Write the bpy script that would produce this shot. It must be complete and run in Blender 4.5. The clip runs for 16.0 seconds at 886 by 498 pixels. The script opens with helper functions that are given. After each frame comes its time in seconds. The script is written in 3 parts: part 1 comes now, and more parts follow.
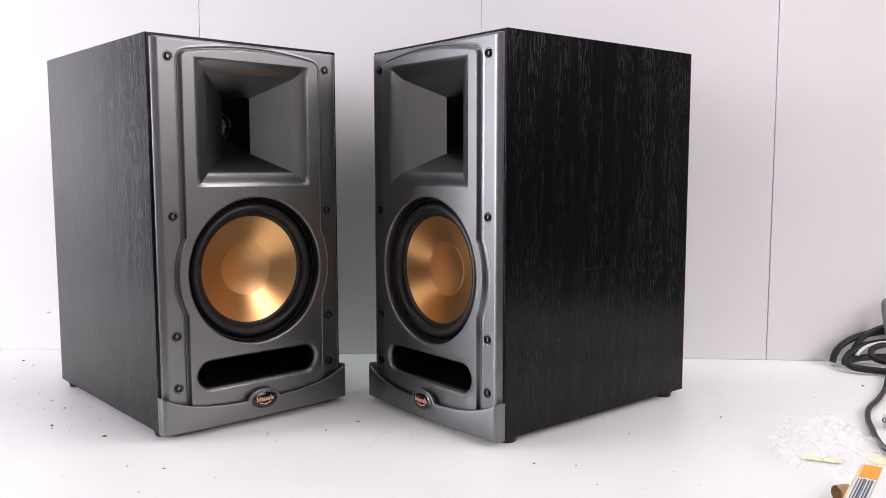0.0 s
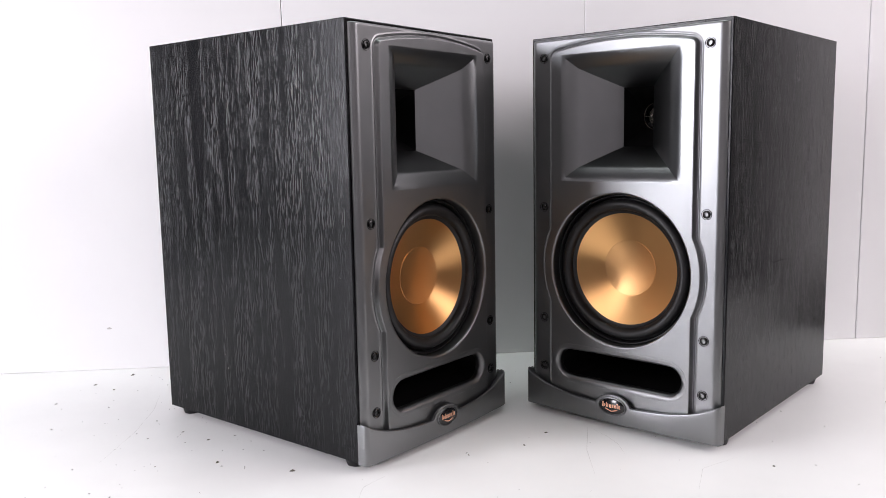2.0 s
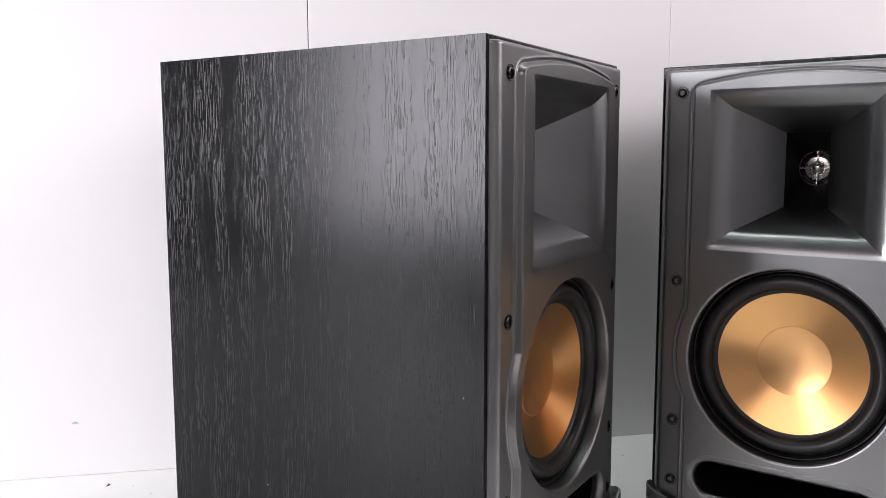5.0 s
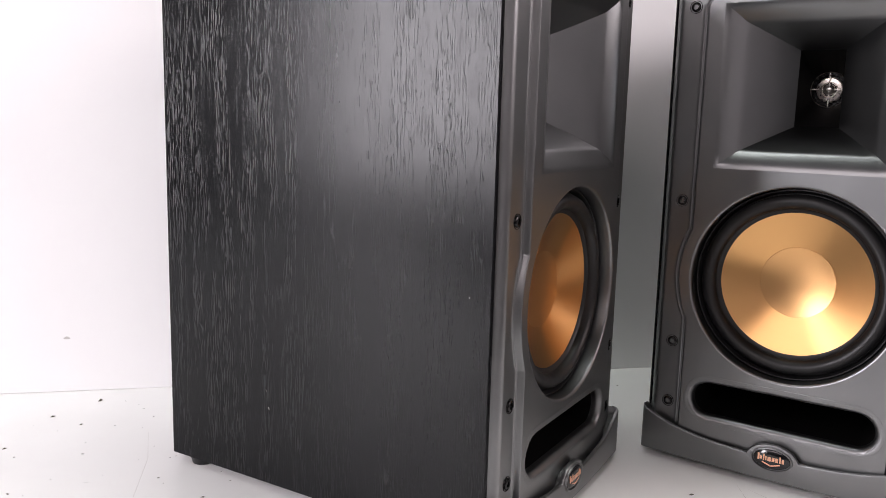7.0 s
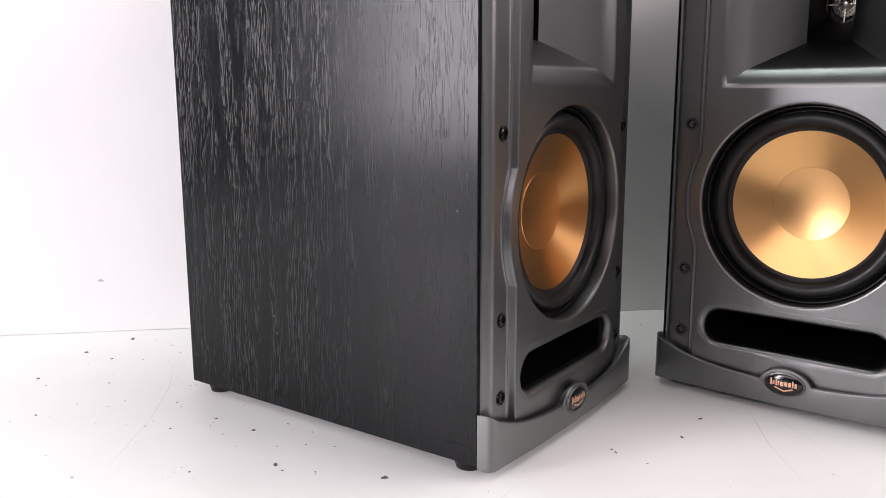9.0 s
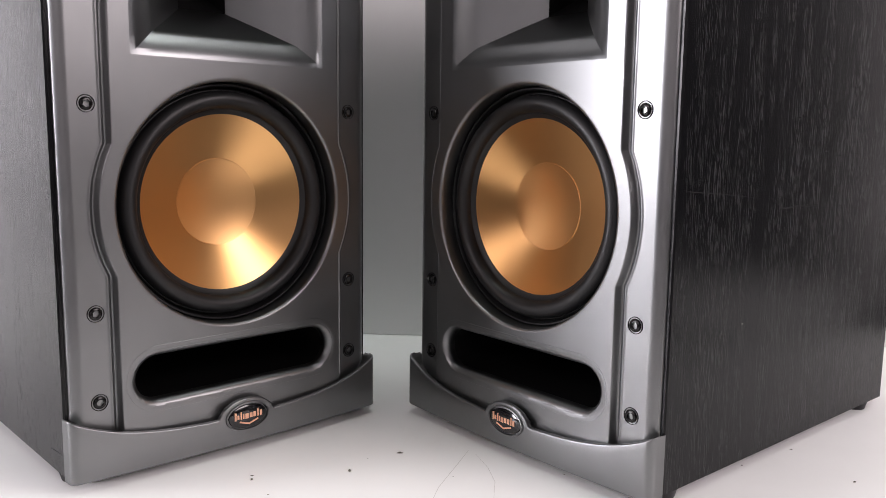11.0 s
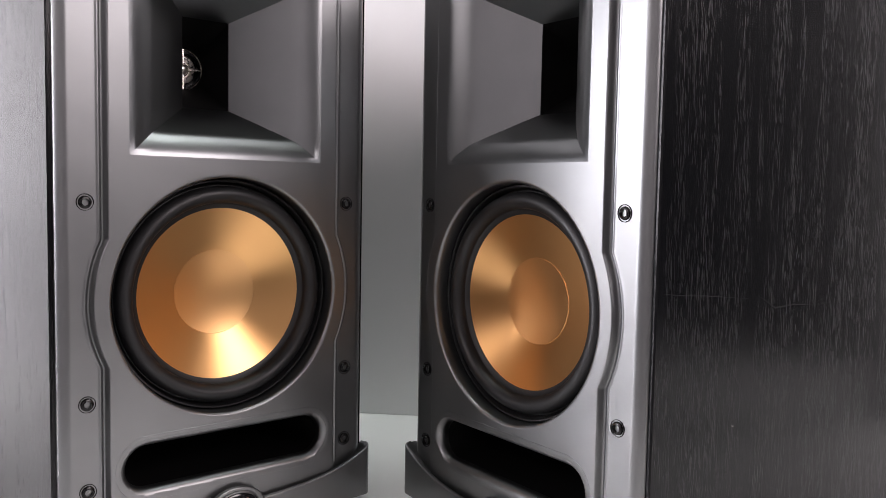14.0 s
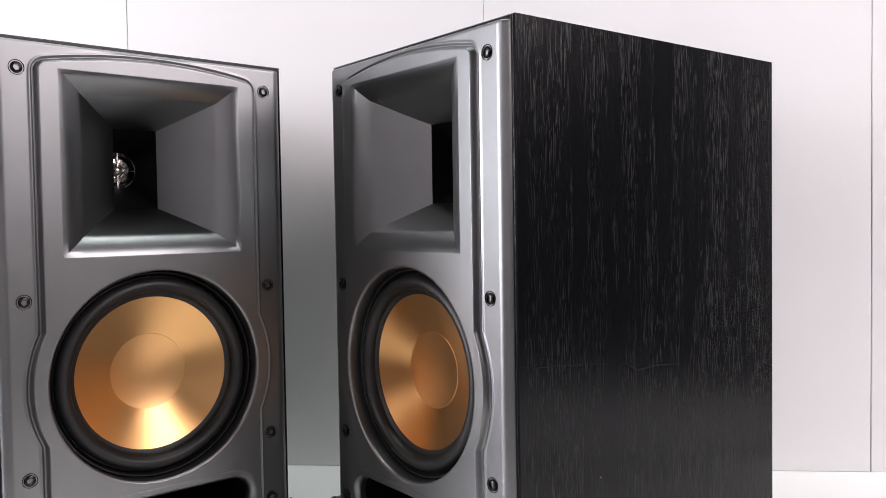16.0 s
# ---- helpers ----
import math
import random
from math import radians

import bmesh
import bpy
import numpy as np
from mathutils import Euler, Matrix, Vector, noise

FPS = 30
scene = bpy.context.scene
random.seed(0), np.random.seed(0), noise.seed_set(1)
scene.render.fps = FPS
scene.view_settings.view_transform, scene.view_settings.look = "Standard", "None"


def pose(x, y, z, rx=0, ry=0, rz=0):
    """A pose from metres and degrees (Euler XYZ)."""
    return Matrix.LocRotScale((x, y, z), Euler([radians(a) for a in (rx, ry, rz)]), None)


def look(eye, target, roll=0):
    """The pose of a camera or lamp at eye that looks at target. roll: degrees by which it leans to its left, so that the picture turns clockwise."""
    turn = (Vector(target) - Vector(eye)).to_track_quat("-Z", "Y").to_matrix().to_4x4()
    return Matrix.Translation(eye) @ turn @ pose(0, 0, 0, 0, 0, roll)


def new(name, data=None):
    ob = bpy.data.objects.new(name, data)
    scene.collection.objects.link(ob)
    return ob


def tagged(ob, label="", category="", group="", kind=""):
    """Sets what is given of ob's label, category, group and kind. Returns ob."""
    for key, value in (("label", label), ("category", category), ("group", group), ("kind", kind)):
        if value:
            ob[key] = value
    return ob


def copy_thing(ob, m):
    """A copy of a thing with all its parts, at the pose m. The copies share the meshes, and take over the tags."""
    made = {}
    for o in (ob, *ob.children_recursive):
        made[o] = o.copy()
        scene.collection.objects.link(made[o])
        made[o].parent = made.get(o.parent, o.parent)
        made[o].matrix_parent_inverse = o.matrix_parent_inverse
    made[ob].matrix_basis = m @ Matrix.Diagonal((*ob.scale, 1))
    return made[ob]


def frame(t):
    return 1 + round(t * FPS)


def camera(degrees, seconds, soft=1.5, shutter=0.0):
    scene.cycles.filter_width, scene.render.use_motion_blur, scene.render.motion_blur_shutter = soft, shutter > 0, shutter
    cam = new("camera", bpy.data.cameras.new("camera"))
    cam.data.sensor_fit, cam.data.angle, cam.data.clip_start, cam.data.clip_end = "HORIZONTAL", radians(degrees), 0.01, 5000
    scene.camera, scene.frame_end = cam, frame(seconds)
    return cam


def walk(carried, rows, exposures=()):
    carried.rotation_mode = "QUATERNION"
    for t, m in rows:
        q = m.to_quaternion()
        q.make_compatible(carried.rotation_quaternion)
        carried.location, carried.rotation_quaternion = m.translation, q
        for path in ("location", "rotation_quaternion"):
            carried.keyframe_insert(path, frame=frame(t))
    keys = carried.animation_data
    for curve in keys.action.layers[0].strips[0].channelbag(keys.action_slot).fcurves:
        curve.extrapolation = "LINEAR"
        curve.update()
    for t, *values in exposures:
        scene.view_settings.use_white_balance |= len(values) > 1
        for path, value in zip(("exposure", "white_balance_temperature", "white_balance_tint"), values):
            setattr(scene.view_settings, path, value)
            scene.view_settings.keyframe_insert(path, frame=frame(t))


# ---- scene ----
cam = camera(56.9, 16.0, soft=0.75)
METRES, EYE, TILT, LEAN, TURN = 1.243, 0.2579, 0.0, 0.0, 4.0
ROWS = [
    (0.0, 0.0, 0.0, 0.0, -0.01, -5.71, 0.08),
    (0.5, -0.0243, 0.0076, 0.0036, -0.36, -5.87, 0.54),
    (1.0, -0.09, 0.0226, 0.0081, -2.16, -6.03, 1.26),
    (1.5, -0.169, 0.0432, 0.0143, -5.89, -6.78, 1.35),
    (2.0, -0.2429, 0.0625, 0.0176, -9.27, -7.46, 1.04),
    (2.5, -0.2919, 0.0906, 0.0214, -12.58, -7.75, 0.73),
    (3.0, -0.3179, 0.1323, 0.0366, -14.2, -7.22, 0.74),
    (3.5, -0.3278, 0.1773, 0.0462, -14.73, -6.46, 0.82),
    (6.0, -0.3399, 0.2558, 0.0366, -16.01, -7.31, -0.85),
    (6.5, -0.3428, 0.2548, 0.0252, -16.16, -8.38, -1.4),
    (7.0, -0.3455, 0.2542, 0.0109, -16.11, -9.1, -1.53),
    (7.5, -0.3459, 0.2528, -0.0014, -15.92, -9.8, -1.27),
    (8.0, -0.3429, 0.251, -0.0128, -15.48, -10.58, -0.89),
    (8.5, -0.3394, 0.2464, -0.0184, -14.39, -10.95, -0.5),
    (9.0, -0.3118, 0.2366, -0.0185, -11.84, -10.67, 0.17),
    (9.5, -0.2393, 0.2255, -0.0185, -8.88, -9.85, 0.49),
    (10.0, -0.1564, 0.2344, -0.0266, -6.27, -8.71, 0.04),
    (12.5, -0.0271, 0.2712, -0.0621, 3.38, -7.48, -0.99),
    (13.0, -0.0298, 0.2683, -0.0546, 3.07, -6.61, -1.05),
    (13.5, -0.0302, 0.2623, -0.0408, 2.57, -5.37, -1.09),
    (14.0, -0.0309, 0.2562, -0.0294, 2.06, -3.97, -1.09),
    (14.5, -0.0313, 0.2473, -0.0212, 1.73, -2.83, -0.95),
    (15.0, -0.0267, 0.2328, -0.0132, 1.51, -2.06, -0.51),
    (15.5, -0.0012, 0.217, -0.0027, 1.27, -1.81, 0.17),
    (16.0, 0.0187, 0.2047, 0.0018, 1.15, -2.03, 0.89),
]
walk(cam, [(t, pose(0, 0, EYE, TILT, LEAN, TURN) @ pose(METRES * x, METRES * y, METRES * z, 90 + pitch, roll, yaw)) for t, x, y, z, yaw, pitch, roll in ROWS],
     exposures=[(0.0, 1.02, 6620, 12), (3.5, 1.06, 6580, 10), (7.0, 1.06, 6850, 13), (10.0, 1.12, 6800, 12), (12.5, 1.28, 6750, 12), (14.5, 1.28, 6700, 11), (16.0, 1.26, 6650, 10)])

# ---- light ----
world = bpy.data.worlds.new("world")
scene.world = world
world.use_nodes = True
world.node_tree.nodes["Background"].inputs[0].default_value = (0.9, 0.95, 1.0, 1)
world.node_tree.nodes["Background"].inputs[1].default_value = 0.05


def area_lamp(name, eye, target, w, h, watts, colour):
    data = bpy.data.lights.new(name, "AREA")
    data.shape, data.size, data.size_y, data.energy, data.color = "RECTANGLE", w, h, watts, colour
    ob = new(name, data)
    ob.matrix_world = look(eye, target)
    return ob


WARM = (1.0, 0.91, 0.965)
COOL = (0.92, 1.0, 1.0)
area_lamp("east_lamp", (2.1, 0.12, 1.40), (-0.1, 0.85, 0.20), 2.0, 1.4, 34, WARM)
area_lamp("west_lamp", (-2.1, -0.50, 1.40), (-0.1, 0.85, 0.20), 2.2, 1.1, 13, WARM)
area_lamp("overhead_lamp", (-0.10, 0.90, 1.86), (-0.10, 0.90, 0.0), 1.4, 0.2, 6, COOL)
area_lamp("window_lamp", (-2.25, 0.24, 0.48), (-0.1, 0.60, 0.40), 0.65, 0.75, 20, (0.94, 0.935, 1.03))
# the last one is an added fill, brightening the south wall the horns reflect
area_lamp("south_wall_fill", (0.0, -1.30, 1.80), (0.0, -2.50, 0.50), 2.4, 0.4, 25, WARM)


# ---- materials ----
def shader(name, colour=(0.5, 0.5, 0.5), rough=0.5, metal=0.0, spec=0.5):
    m = bpy.data.materials.new(name)
    m.use_nodes = True
    b = m.node_tree.nodes["Principled BSDF"]
    b.inputs["Base Color"].default_value = (*colour, 1)
    b.inputs["Roughness"].default_value = rough
    b.inputs["Metallic"].default_value = metal
    b.inputs["Specular IOR Level"].default_value = spec
    return m, m.node_tree, b


def node(tree, kind, **values):
    n = tree.nodes.new(kind)
    for k, v in values.items():
        n.inputs[k.replace("_", " ")].default_value = v
    return n


def texture(tree, scale=(1, 1, 1), size=10.0, detail=4.0, rough=0.5, distort=0.0):
    """Noise in the object's own metres, stretched by scale."""
    co = tree.nodes.new("ShaderNodeTexCoord")
    mp = tree.nodes.new("ShaderNodeMapping")
    mp.inputs["Scale"].default_value = scale
    nz = node(tree, "ShaderNodeTexNoise", Scale=size, Detail=detail, Roughness=rough, Distortion=distort)
    tree.links.new(co.outputs["Object"], mp.inputs["Vector"])
    tree.links.new(mp.outputs["Vector"], nz.inputs["Vector"])
    return nz.outputs["Fac"]


def ramp(tree, fac, stops):
    r = tree.nodes.new("ShaderNodeValToRGB")
    while len(r.color_ramp.elements) < len(stops):
        r.color_ramp.elements.new(0.5)
    for e, (p, c) in zip(r.color_ramp.elements, stops):
        e.position = p
        e.color = (*c, 1) if isinstance(c, tuple) else (c, c, c, 1)
    tree.links.new(fac, r.inputs["Fac"])
    return r.outputs["Color"]


def bump(tree, b, height, strength, distance):
    n = node(tree, "ShaderNodeBump", Strength=strength, Distance=distance)
    tree.links.new(height, n.inputs["Height"])
    tree.links.new(n.outputs["Normal"], b.inputs["Normal"])
    return n


def vary(tree, b, socket, fac, lo, hi):
    tree.links.new(ramp(tree, fac, [(0.3, lo), (0.7, hi)]), b.inputs[socket])


# moulded charcoal plastic of the baffle
PLASTIC, t_, b_ = shader("charcoal_plastic", (0.15, 0.15, 0.153), 0.37, 1.0, 0.5)
vary(t_, b_, "Base Color", texture(t_, (1, 1, 1), 30, 3), (0.182, 0.186, 0.188), (0.202, 0.206, 0.208))
vary(t_, b_, "Roughness", texture(t_, (1, 1, 1), 60, 5), 0.36, 0.39)
bump(t_, b_, texture(t_, (1, 1, 1), 1500, 2), 0.04, 0.0002)

# smoother, darker plastic of the horn's mouth
HORN, t_, b_ = shader("horn_plastic", (0.12, 0.12, 0.124), 0.3, 1.0, 0.5)
vary(t_, b_, "Base Color", texture(t_, (1, 1, 1), 30, 3), (0.172, 0.178, 0.180), (0.190, 0.196, 0.198))
vary(t_, b_, "Roughness", texture(t_, (1, 1, 1), 60, 5), 0.29, 0.32)
bump(t_, b_, texture(t_, (1, 1, 1), 1500, 2), 0.04, 0.0002)

# black ash vinyl wrap: short wavering pores and broader flakes that catch the light
VINYL, t_, b_ = shader("black_ash_vinyl", (0.004, 0.004, 0.005), 0.30, 0.0, 0.5)


def maths(tree, kind, a, b):
    n = tree.nodes.new("ShaderNodeMath")
    n.operation = kind
    tree.links.new(a, n.inputs[0])
    tree.links.new(b, n.inputs[1])
    return n.outputs[0]


def wavering(tree, scale, size, detail, rough, sway=0.005, distort=0.0):
    """Stretched noise whose grain lines sway from side to side."""
    co = tree.nodes.new("ShaderNodeTexCoord")
    slow = tree.nodes.new("ShaderNodeMapping")
    slow.inputs["Scale"].default_value = (1, 1, 0.45)
    drift = node(tree, "ShaderNodeTexNoise", Scale=38.0, Detail=3.0, Roughness=0.55)
    shift = tree.nodes.new("ShaderNodeVectorMath")
    shift.operation = "SCALE"
    shift.inputs["Scale"].default_value = sway
    total = tree.nodes.new("ShaderNodeVectorMath")
    total.operation = "ADD"
    mp = tree.nodes.new("ShaderNodeMapping")
    mp.inputs["Scale"].default_value = scale
    nz = node(tree, "ShaderNodeTexNoise", Scale=size, Detail=detail, Roughness=rough, Distortion=distort)
    tree.links.new(co.outputs["Object"], slow.inputs["Vector"])
    tree.links.new(slow.outputs["Vector"], drift.inputs["Vector"])
    tree.links.new(drift.outputs["Color"], shift.inputs[0])
    tree.links.new(co.outputs["Object"], total.inputs[0])
    tree.links.new(shift.outputs["Vector"], total.inputs[1])
    tree.links.new(total.outputs["Vector"], mp.inputs["Vector"])
    tree.links.new(mp.outputs["Vector"], nz.inputs["Vector"])
    return nz.outputs["Fac"]


pores = ramp(t_, wavering(t_, (1.0, 1.0, 0.030), 1900, 2, 0.55, 0.0045), [(0.555, 0.0), (0.625, 1.0)])
zones = ramp(t_, texture(t_, (1.0, 1.0, 0.10), 60, 4, 0.65, 0.8), [(0.38, 0.08), (0.62, 1.0)])
flakes = ramp(t_, wavering(t_, (1.0, 1.0, 0.10), 520, 2, 0.55, 0.008, 0.6), [(0.60, 0.0), (0.66, 1.0)])
heart = ramp(t_, texture(t_, (1.0, 1.0, 0.18), 24, 3, 0.55, 0.5), [(0.54, 0.0), (0.66, 1.0)])
grain = maths(t_, "MAXIMUM", maths(t_, "MULTIPLY", pores, zones), maths(t_, "MULTIPLY", flakes, heart))
t_.links.new(ramp(t_, grain, [(0.0, (0.0022, 0.0024, 0.0031)), (1.0, (0.0036, 0.0040, 0.0050))]), b_.inputs["Base Color"])
t_.links.new(ramp(t_, grain, [(0.0, 0.225), (1.0, 0.33)]), b_.inputs["Roughness"])
t_.links.new(ramp(t_, grain, [(0.0, 0.19), (1.0, 0.34)]), b_.inputs["Specular IOR Level"])
bump(t_, b_, grain, 0.2, 0.0003)

RUBBER, t_, b_ = shader("black_rubber", (0.007, 0.007, 0.0075), 0.42, 0.0, 0.38)
bump(t_, b_, texture(t_, (1, 1, 1), 900, 3), 0.04, 0.0002)
vary(t_, b_, "Roughness", texture(t_, (1, 1, 1), 120, 4), 0.38, 0.50)

COPPER, t_, b_ = shader("copper_cone", (0.72, 0.405, 0.165), 0.27, 1.0)
spun = t_.nodes.new("ShaderNodeTangent")
spun.direction_type, spun.axis = "RADIAL", "Y"
t_.links.new(spun.outputs["Tangent"], b_.inputs["Tangent"])
b_.inputs["Anisotropic"].default_value = 0.62
b_.inputs["Anisotropic Rotation"].default_value = 0.25
b_.inputs["Roughness"].default_value = 0.31
CAP, t_, b_ = shader("copper_cap", (0.72, 0.41, 0.175), 0.31, 1.0)
vary(t_, b_, "Roughness", texture(t_, (1, 1, 1), 80, 4), 0.30, 0.33)

BLACK, t_, b_ = shader("black_metal", (0.002, 0.002, 0.0022), 0.2, 0.0, 0.3)
vary(t_, b_, "Roughness", texture(t_, (1, 1, 1), 300, 2), 0.22, 0.30)
GLOSS, t_, b_ = shader("black_gloss", (0.006, 0.006, 0.007), 0.12, 0.0, 0.6)
INK, t_, b_ = shader("copper_ink", (0.78, 0.42, 0.28), 0.35, 0.6)
STEEL, t_, b_ = shader("bright_metal", (0.72, 0.68, 0.63), 0.28, 1.0)
vary(t_, b_, "Roughness", texture(t_, (1, 1, 1), 400, 2), 0.22, 0.36)
# shade of depth put into the horn throat's colour; the port shares it
DARK, t_, b_ = shader("recess_shade_black", (0.003, 0.003, 0.003), 0.6, 0.0, 0.12)

TABLE, t_, b_ = shader("white_tabletop", (0.8, 0.8, 0.79), 0.32, 0.0, 0.4)
vary(t_, b_, "Base Color", texture(t_, (1, 1, 1), 5, 6, 0.6), (0.82, 0.822, 0.81), (0.88, 0.88, 0.87))
vary(t_, b_, "Roughness", texture(t_, (1, 1, 1), 18, 6, 0.65), 0.28, 0.46)
bump(t_, b_, texture(t_, (1, 1, 1), 260, 4), 0.06, 0.0005)

WALL, t_, b_ = shader("white_wall_panel", (0.8, 0.8, 0.8), 0.38, 0.0, 0.4)
vary(t_, b_, "Base Color", texture(t_, (1, 1, 1), 2.2, 5, 0.6), (0.79, 0.79, 0.795), (0.84, 0.84, 0.84))
bump(t_, b_, texture(t_, (1, 1, 1), 180, 4), 0.05, 0.0005)
SEAM, t_, b_ = shader("wall_backing", (0.05, 0.05, 0.05), 0.8)
# near-black for unseen walls and ceiling, to hold down bounce and reflections
DIM, t_, b_ = shader("low_bounce_black", (0.06, 0.06, 0.065), 0.7)
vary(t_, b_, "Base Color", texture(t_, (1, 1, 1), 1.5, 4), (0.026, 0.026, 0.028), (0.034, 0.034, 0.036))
ROOM, t_, b_ = shader("room_paint", (0.42, 0.42, 0.42), 0.7)
vary(t_, b_, "Base Color", texture(t_, (1, 1, 1), 1.5, 4), (0.46, 0.45, 0.455), (0.54, 0.53, 0.535))
FLOOR, t_, b_ = shader("dark_floor", (0.10, 0.10, 0.10), 0.6)
vary(t_, b_, "Base Color", texture(t_, (1, 1, 1), 6, 5), (0.08, 0.08, 0.08), (0.13, 0.125, 0.12))
DIRT, t_, b_ = shader("dirt", (0.13, 0.12, 0.10), 0.9)
SCRATCH, t_, b_ = shader("scratch", (0.62, 0.61, 0.59), 0.7)
CHIP, t_, b_ = shader("wall_chip", (0.5, 0.49, 0.47), 0.8)
CABLE, t_, b_ = shader("cable_sheath", (0.008, 0.008, 0.009), 0.42, 0.0, 0.4)
GREY, t_, b_ = shader("grey_plastic", (0.25, 0.25, 0.25), 0.4)
WHITE, t_, b_ = shader("white_plastic", (0.8, 0.8, 0.8), 0.4)
CARD, t_, b_ = shader("brown_cardboard", (0.46, 0.30, 0.17), 0.8)
vary(t_, b_, "Base Color", texture(t_, (1, 1, 1), 90, 4), (0.40, 0.26, 0.15), (0.55, 0.38, 0.23))
PALE, t_, b_ = shader("cream_carton", (0.85, 0.62, 0.42), 0.6)
ORANGE, t_, b_ = shader("orange_print", (0.85, 0.36, 0.02), 0.5)
PAPER, t_, b_ = shader("label_paper", (0.8, 0.8, 0.8), 0.6)
BAR, t_, b_ = shader("print_bar", (0.12, 0.13, 0.16), 0.7)
YELLOW, t_, b_ = shader("yellow_paper", (0.84, 0.85, 0.50), 0.6)
FILM, t_, b_ = shader("clear_film", (0.95, 0.95, 0.96), 0.32, 0.0, 0.35)
b_.inputs["Alpha"].default_value = 0.17


# ---- mesh helpers ----
def mesh_object(name, bm, material, smooth=None):
    me = bpy.data.meshes.new(name)
    bmesh.ops.recalc_face_normals(bm, faces=bm.faces) if smooth is None else None
    bm.to_mesh(me)
    bm.free()
    me.materials.append(material)
    return new(name, me)


def shade(ob, degrees=30):
    me = ob.data
    me.polygons.foreach_set("use_smooth", [True] * len(me.polygons))
    me.set_sharp_from_angle(angle=radians(degrees))
    return ob


def part(name, bm, material, parent, label="", angle=30):
    ob = shade(mesh_object(name, bm, material), angle)
    ob.parent = parent
    return tagged(ob, label=label)


def thing(name, place, label, category, group="", kind=""):
    ob = new(name)
    ob.empty_display_size = 0.05
    ob.matrix_world = place
    return tagged(ob, label, category, group, kind)


def box(x0, x1, y0, y1, z0, z1, bevel=0.0, seg=2):
    bm = bmesh.new()
    bmesh.ops.create_cube(bm, size=1, matrix=Matrix.LocRotScale(((x0 + x1) / 2, (y0 + y1) / 2, (z0 + z1) / 2), None, (x1 - x0, y1 - y0, z1 - z0)))
    if bevel:
        bmesh.ops.bevel(bm, geom=bm.edges[:], offset=bevel, segments=seg, affect="EDGES", profile=0.5)
    return bm


def sheet(points, keep=None):
    """A grid of quads from an array [rows][columns] of points."""
    bm = bmesh.new()
    rows = [[bm.verts.new(p) for p in row] for row in points]
    for i in range(len(rows) - 1):
        for j in range(len(rows[0]) - 1):
            if keep is None or keep(i, j):
                bm.faces.new((rows[i][j], rows[i][j + 1], rows[i + 1][j + 1], rows[i + 1][j]))
    loose = [v for v in bm.verts if not v.link_faces]
    bmesh.ops.delete(bm, geom=loose, context="VERTS")
    return bm


def lathe(profile, steps=96, centre=(0, 0, 0)):
    """Turn a profile of (radius, y) round the y axis."""
    bm = bmesh.new()
    cx, cy, cz = centre
    rings = []
    for r, y in profile:
        if r < 1e-6:
            rings.append([bm.verts.new((cx, cy + y, cz))])
        else:
            rings.append([bm.verts.new((cx + r * math.cos(a), cy + y, cz + r * math.sin(a))) for a in (2 * math.pi * k / steps for k in range(steps))])
    for a, b in zip(rings, rings[1:]):
        for k in range(steps):
            n = (k + 1) % steps
            if len(a) == 1:
                bm.faces.new((a[0], b[k], b[n]))
            elif len(b) == 1:
                bm.faces.new((a[k], a[n], b[0]))
            else:
                bm.faces.new((a[k], a[n], b[n], b[k]))
    return bm


def loft(loops, close_last=False):
    """Skin between closed loops with the same number of points."""
    bm = bmesh.new()
    rings = [[bm.verts.new(p) for p in loop] for loop in loops]
    for a, b in zip(rings, rings[1:]):
        for k in range(len(a)):
            n = (k + 1) % len(a)
            bm.faces.new((a[k], a[n], b[n], b[k]))
    if close_last:
        bm.faces.new(rings[-1])
    return bm


def tube(points, radius, steps=10, smooth=6):
    """A round cable along a smoothed line of points."""
    pts = [Vector(p) for p in points]
    line = []
    for i in range(len(pts) - 1):
        p0, p1, p2, p3 = pts[max(i - 1, 0)], pts[i], pts[i + 1], pts[min(i + 2, len(pts) - 1)]
        for k in range(smooth):
            s = k / smooth
            line.append(0.5 * (2 * p1 + (p2 - p0) * s + (2 * p0 - 5 * p1 + 4 * p2 - p3) * s * s + (3 * p1 - p0 - 3 * p2 + p3) * s ** 3))
    line.append(pts[-1])
    loops = []
    for i, p in enumerate(line):
        d = (line[min(i + 1, len(line) - 1)] - line[max(i - 1, 0)]).normalized()
        side = d.cross(Vector((0, 0, 1)))
        side = side.normalized() if side.length > 0.05 else Vector((1, 0, 0))
        up = side.cross(d)
        loops.append([p + radius * (math.cos(a) * side + math.sin(a) * up) for a in (2 * math.pi * k / steps for k in range(steps))])
    bm = loft(loops)
    bm.faces.new([v for v in list(bm.verts)[:steps]])
    bm.verts.ensure_lookup_table()
    bm.faces.new(bm.verts[-steps:])
    return bm


